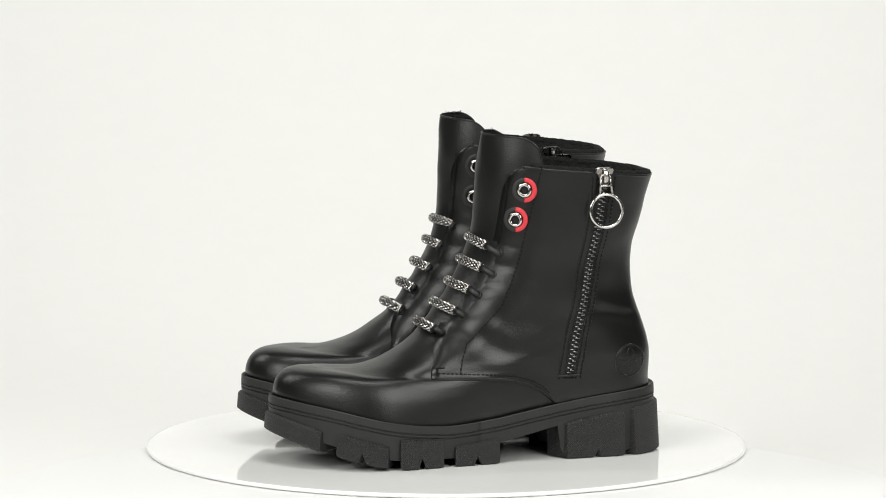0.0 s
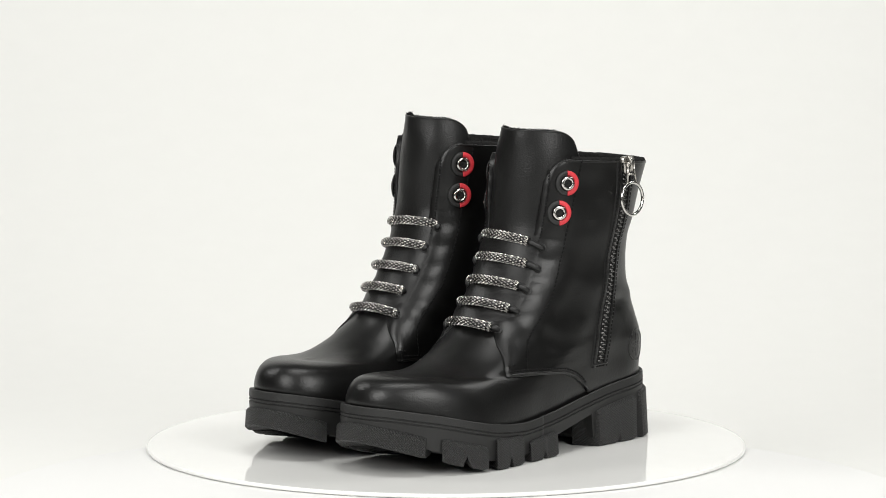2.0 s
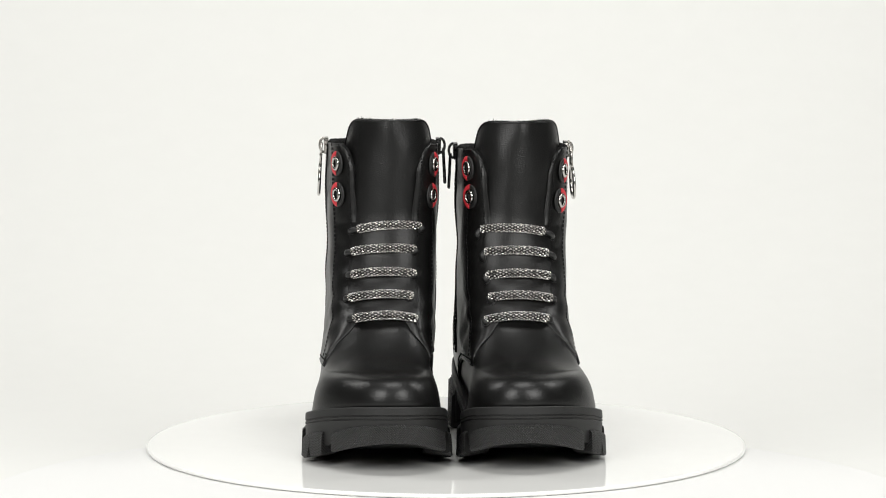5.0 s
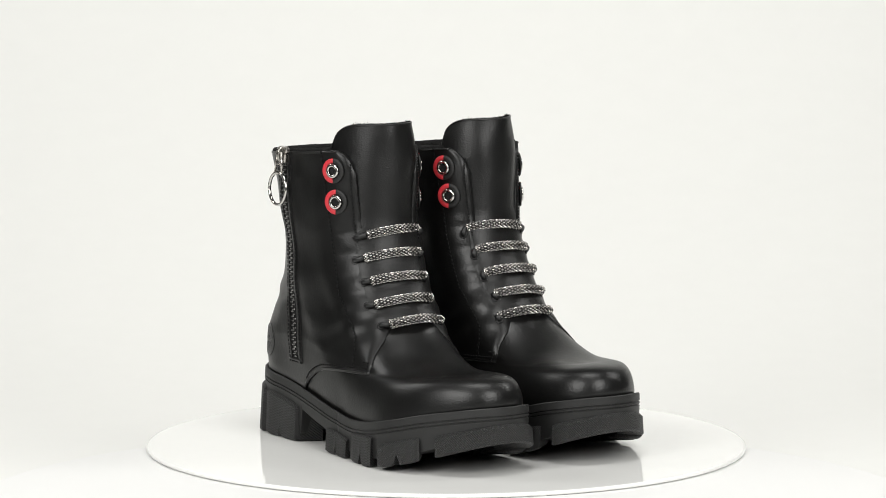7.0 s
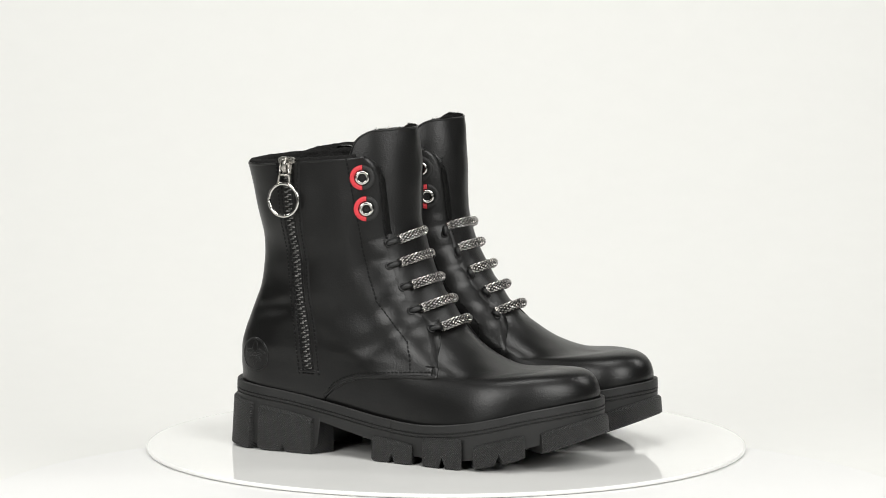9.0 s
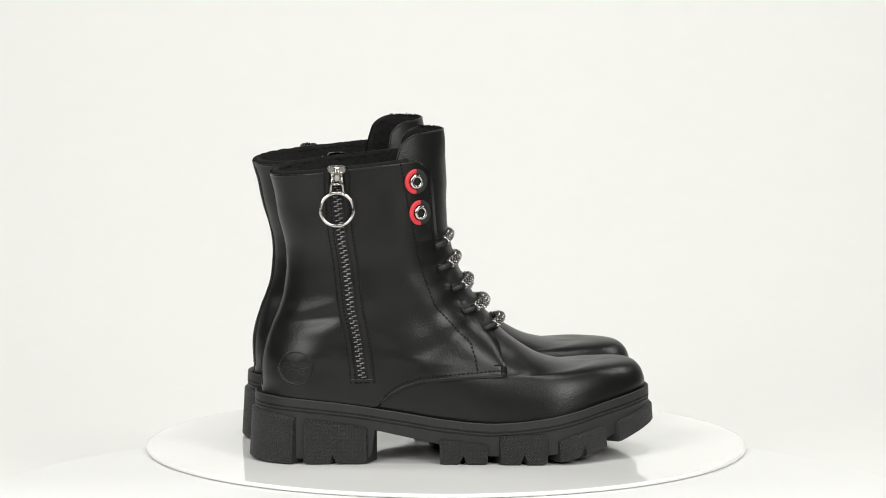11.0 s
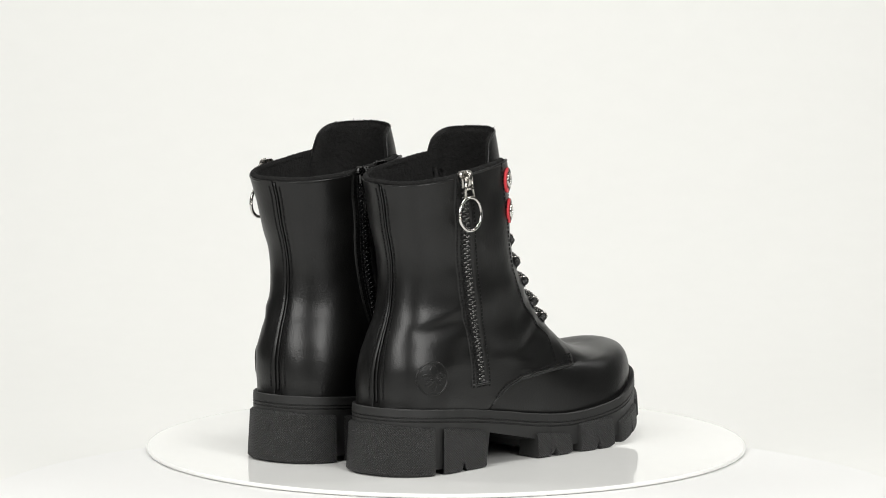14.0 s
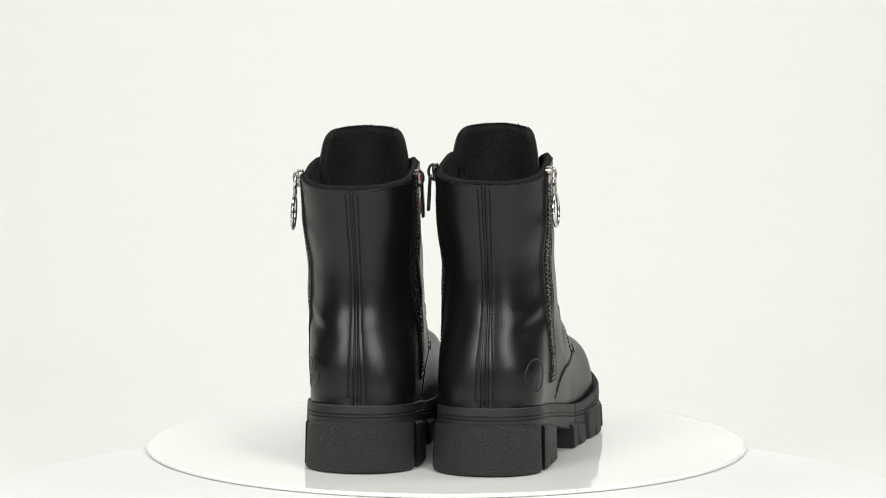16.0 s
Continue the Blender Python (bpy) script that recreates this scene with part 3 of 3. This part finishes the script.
def zips(boot, m):
    for side in (1, -1):
        strip(boot, m, side, -4.5, 4.5, 1.75, "zip_tape", TAPE, 59, 207)
        strip(boot, m, side, 3.6, 9.5, 2.45, "zip_welt", LEATHER, 57, 207)
        strip(boot, m, side, -9.5, -3.6, 2.45, "zip_welt", LEATHER, 57, 207)
        for d in (8.0, -8.0, 4.6):
            stitch_line(boot, m, [on(zip_line(z) + d, z, side, 2.35) for z in np.linspace(58, 205, 80)], 2.8)
        stitch_line(boot, m, [on(zip_line(58) + d, 57.5, side, 1.9) for d in np.linspace(-8, 8, 14)], 2.8)
        foot = [on(zip_line(58) + d, 59.2, side, 1.7)[0] for d in np.linspace(-8.5, 8.5, 12)]
        mesh_object("zip_foot", *sweep(foot, 0.0013, 8), LEATHER, boot, "", m)
        pieces = []
        for k in range(int((203 - 61.5) / 1.65)):
            z = 61.5 + 1.65 * k
            p, n = on(zip_line(z) + (1.15 if k % 2 else -1.15), z, side, 2.0)
            a = Vector((0, 0.14, 1)).normalized()
            a = (a - n * a.dot(n)).normalized()
            pieces.append(box_at(p, n.cross(a), a, n, 0.0018, 0.0005, 0.0009, 0.4))
        mesh_object("zip_teeth", *join(*pieces), GUNMETAL if side > 0 else BLACKMETAL, boot, "dark nickel zip teeth", m)
        metal = NICKEL if side > 0 else BLACKMETAL
        p, n = on(zip_line(204), 203.5, side, 2.8)
        p += Vector((0, 0, 0.001))
        ax, up = frame_of(n)
        dull = BRUSHED if side > 0 else BLACKMETAL
        plate_rows = ((-6.4, 3.0), (-5.6, 3.6), (-2.0, 4.0), (0.2, 4.4), (1.6, 6.2), (3.4, 6.6), (4.8, 6.0), (5.6, 4.4))
        slider = mesh_object("zip_slider", *shaped_plate(p, ax, up, n, plate_rows, 0.0016), dull, boot, "zip slider", m, smooth=False)
        arch = [p + up * (0.0052 * math.cos(w)) + n * (0.0012 + 0.0034 * math.sin(w)) for w in (math.pi * k / 12 for k in range(13))]
        mesh_object("bridge", *sweep(arch, lambda i, w: 0.0017 / max(abs(math.cos(w)), abs(math.sin(w)), 0.78), 16, flat=0.55), dull, slider, "", m)
        hang = Vector((0, 0, -1)) + n * 0.05
        hang.normalize()
        q = p + n * 0.0034
        if side > 0:
            legs = []
            for k in (-1, 1):
                top = q + ax * (0.0030 * k) - hang * 0.001
                low = q + ax * (0.0046 * k) + hang * 0.0128
                legs.append(sweep([top, top.lerp(low, 0.5), low], 0.0010, 8, flat=0.8))
            for at_y, wide in ((-0.001, 0.0036), (0.0068, 0.0040), (0.0132, 0.0054)):
                c = q + hang * at_y
                legs.append(sweep([c - ax * wide, c, c + ax * wide], 0.0011, 8, flat=0.8))
            mesh_object("pull_link", *join(*legs), dull, slider, "", m)
            centre = q + hang * 0.0243 + n * 0.0002
            path = [centre + (ax * math.cos(w) - hang * math.sin(w)) * 0.0115 for w in (2 * math.pi * k / 64 for k in range(64))]
            v, f = sweep(path, 0.0012, 12, True)
            mesh_object("pull_ring", v, f, metal, boot, "polished nickel ring zip puller", m)
        else:
            v, f = shaped_plate(q + hang * 0.0145, ax, -hang, n, ((-13, 2.2), (-12, 3.0), (-4, 2.9), (6, 2.3), (11, 2.0), (12.5, 1.4)), 0.0010)
            mesh_object("pull_tab", v, f, metal, slider, "black enamelled pull tab", m, smooth=False)


def shaped_plate(p, ax, up, n, rows, thick):
    """A bevelled metal plate. rows: height along up and half width, in millimetres, from low to high."""
    verts = []
    for h, k in ((-thick, 0.0), (0.35 * thick, 0.0), (thick, 0.6)):
        for i, (y, w) in enumerate(rows):
            trim = k * (1 if i == 0 else -1 if i == len(rows) - 1 else 0)
            for sgn in (-1, 1):
                verts.append(p + up * ((y + trim) / 1000) + ax * (sgn * (w - k) / 1000) + n * h)
    c = len(rows)
    loop = [2 * i for i in range(c)] + [2 * i + 1 for i in range(c - 1, -1, -1)]
    faces = []
    for lay in range(2):
        a, b = lay * 2 * c, (lay + 1) * 2 * c
        for u, w in zip(loop, loop[1:] + loop[:1]):
            faces.append((a + u, b + u, b + w, a + w))
    top = 4 * c
    for i in range(c - 1):
        faces.append((top + 2 * i, top + 2 * i + 1, top + 2 * i + 3, top + 2 * i + 2))
    return verts, faces


def emblem(boot, m):
    """A pressed round mark with plain petals."""
    pieces = []

    def rib(points, radius=0.0005):
        pieces.append(sweep([on(112.0 + y, 67.5 + z, 1, 1.2)[0] for y, z in points], radius, 6))

    for r, thick in ((11.3, 0.0008), (10.2, 0.0004)):
        rib([(r * math.cos(w), r * math.sin(w)) for w in np.linspace(0, 2 * math.pi, 49)], thick)

    def petal(angle, near, far, wide, bend):
        c, d = math.cos(radians(angle)), math.sin(radians(angle))
        loop = []
        for w in np.linspace(0, 2 * math.pi, 25):
            k = (1 - math.cos(w)) / 2
            a = near + (far - near) * k
            b = wide * math.sin(w) * (1 - 0.35 * k) + bend * k * k
            loop.append((c * a - d * b, d * a + c * b))
        rib(loop)

    petal(90, 0.8, 9.0, 3.2, 0)
    petal(28, 1.5, 8.6, 2.4, -2.6)
    petal(152, 1.5, 8.6, 2.4, 2.6)
    petal(-90, 1.5, 8.2, 1.9, 0)
    petal(-48, 1.8, 7.2, 1.5, 1.4)
    petal(-132, 1.8, 7.2, 1.5, -1.4)
    for z in (-1.4, 1.2):
        rib([(k, z) for k in np.linspace(-6, 6, 9)], 0.00045)
    mesh_object("emblem", *join(*pieces), LEATHER, boot, "round flower mark pressed into the leather", m)


def boot(m, label, slant):
    SLANT[0] = Vector(slant)
    thing = new("ankle_boot")
    tagged(thing, label, "boot", "pair of boots")
    vamp(thing, m)
    for side in (1, -1):
        quarter(thing, m, side)
    tongue(thing, m)
    lining(thing, m)
    sole(thing, m)
    tread(thing, m)
    seams(thing, m)
    eyelets(thing, m)
    zips(thing, m)
    laces(thing, m)
    emblem(thing, m)
    return thing


# ---- the studio ----
def lathe(name, profile, mat, parent=None, n=128, label="", caps=True):
    verts = [Vector((r * math.cos(2 * math.pi * k / n), r * math.sin(2 * math.pi * k / n), z)) for r, z in profile for k in range(n)]
    faces = [tuple(reversed(f)) for f in grid_faces(len(profile), n, True)]
    if caps:
        faces += [tuple(reversed(range(n))), tuple(range((len(profile) - 1) * n, len(profile) * n))]
    faces = [tuple(reversed(f)) for f in faces]
    return mesh_object(name, verts, faces, mat, parent, label)


def turntable():
    thing = new("turntable")
    tagged(thing, "round glossy white turntable plate under the boots", "turntable")
    lathe("plate", [(0.19, -0.0028), (0.2094, -0.0028), (0.2120, 0.0), (0.2116, 0.0), (0.2, 0.0), (0.1, 0.0), (0.002, 0.0)], ACRYLIC, thing, 192, "glossy white plate")
    bead = [(0.2096, -0.0030)]
    bead += [(0.2120 + 0.0016 * math.cos(w), -0.0015 + 0.0015 * math.sin(w)) for w in (math.pi * (k / 10 - 0.5) for k in range(11))]
    lathe("edge_band", bead, ACRYLIC, thing, 192, "rounded white edge of the plate", caps=False)
    lathe("hub", [(0.05, -0.0032), (0.05, -0.0030)], BASEWHITE, thing, 96, "white hub under the plate")
    return thing


def base():
    thing = new("plinth")
    tagged(thing, "round white board on a low plinth under the turntable plate", "plinth")
    thing.location.y = -0.245
    lathe("skirt", [(0.312, -0.0628), (0.3135, -0.060), (0.3135, -0.0066)], BASEWHITE, thing, 192, "upright white side of the plinth")
    lathe("board", [(0.31, -0.0064), (0.3262, -0.0064), (0.3272, -0.0059), (0.3276, -0.0049), (0.3272, -0.0039), (0.3262, -0.0034), (0.325, -0.0033), (0.30, -0.0033), (0.1, -0.0033), (0.002, -0.0033)], BASEWHITE, thing, 192, "flat white board")
    return thing


def sweep_paper():
    """A seamless paper sweep: floor, curve and back wall in one sheet."""
    profile = [(-1.72, -0.75), (-1.72, -0.085), (-1.7, -0.063), (0.6, -0.063)]
    for k in range(1, 25):
        w = math.pi / 2 * k / 24
        profile.append((0.6 + 1.6 * math.sin(w), -0.063 + 1.6 * (1 - math.cos(w))))
    profile.append((2.2, 2.7))
    verts = [Vector((x, y, z)) for y, z in profile for x in (-1.36, 1.36)]
    faces = grid_faces(len(profile), 2)
    ob = mesh_object("backdrop", verts, faces, PAPER)
    solid = ob.modifiers.new("thickness", "SOLIDIFY")
    solid.thickness, solid.offset = 0.004, -1
    return tagged(ob, "seamless white paper sweep of floor and wall", "backdrop", kind="structure")


def table():
    """The table under the paper: a top and four legs."""
    thing = new("table")
    tagged(thing, "plain white table under the paper sweep", "table")
    ax, ay, az = Vector((1, 0, 0)), Vector((0, 1, 0)), Vector((0, 0, 1))
    mesh_object("tabletop", *box_at(Vector((0, -0.55, -0.085)), ax, ay, az, 1.3, 1.14, 0.017, 0.02), BASEWHITE, thing, smooth=False)
    for x in (-1.22, 1.22):
        for y in (-1.6, 0.52):
            mesh_object("leg", *box_at(Vector((x, y, -0.451)), ax, ay, az, 0.03, 0.03, 0.349, 0.02), BASEWHITE, thing, smooth=False)


# Unseen shell added around the set, dark so that the leather reflects little
def unseen_room():
    for name, lo, hi in (("wall_north", (-3.2, 2.4, -0.8), (3.2, 2.5, 3.2)), ("wall_south", (-3.2, -7.3, -0.8), (3.2, -7.2, 3.2)), ("wall_west", (-3.3, -7.3, -0.8), (-3.2, 2.5, 3.2)),
                         ("wall_east", (3.2, -7.3, -0.8), (3.3, 2.5, 3.2)), ("ceiling", (-3.3, -7.3, 3.2), (3.3, 2.5, 3.3)), ("floor", (-3.3, -7.3, -0.9), (3.3, 2.5, -0.8))):
        c = (Vector(lo) + Vector(hi)) / 2
        h = (Vector(hi) - Vector(lo)) / 2
        ob = mesh_object(name, *box_at(c, Vector((1, 0, 0)), Vector((0, 1, 0)), Vector((0, 0, 1)), *h, 0.001), PLASTER, smooth=False)
        tagged(ob, "unseen plain dark grey plastered studio " + name.split("_")[0], name.split("_")[0], kind="structure")


unseen_room()
table()
sweep_paper()
base()
plate = turntable()
left = boot(1, "black leather left-foot ankle boot with silver lace sleeves", (3.2, 5.0, -4.0))
right = boot(-1, "black leather right-foot ankle boot with silver lace sleeves", (-2.2, -0.5, 0.0))


def motions():
    times = [0.5 * k for k in range(33)]
    walk(plate, [(t, pose(0, 0, 0, 0, 0, turn(t))) for t in times])
    walk(left, [(t, pose(0, 0, 0, 0, 0, turn(t)) @ pose(0.0506, 0.0, 0, 0, 0, 2.0)) for t in times])
    walk(right, [(t, pose(0, 0, 0, 0, 0, turn(t)) @ pose(-0.0470, 0.0, 0, 0, 0, 0)) for t in times])


motions()
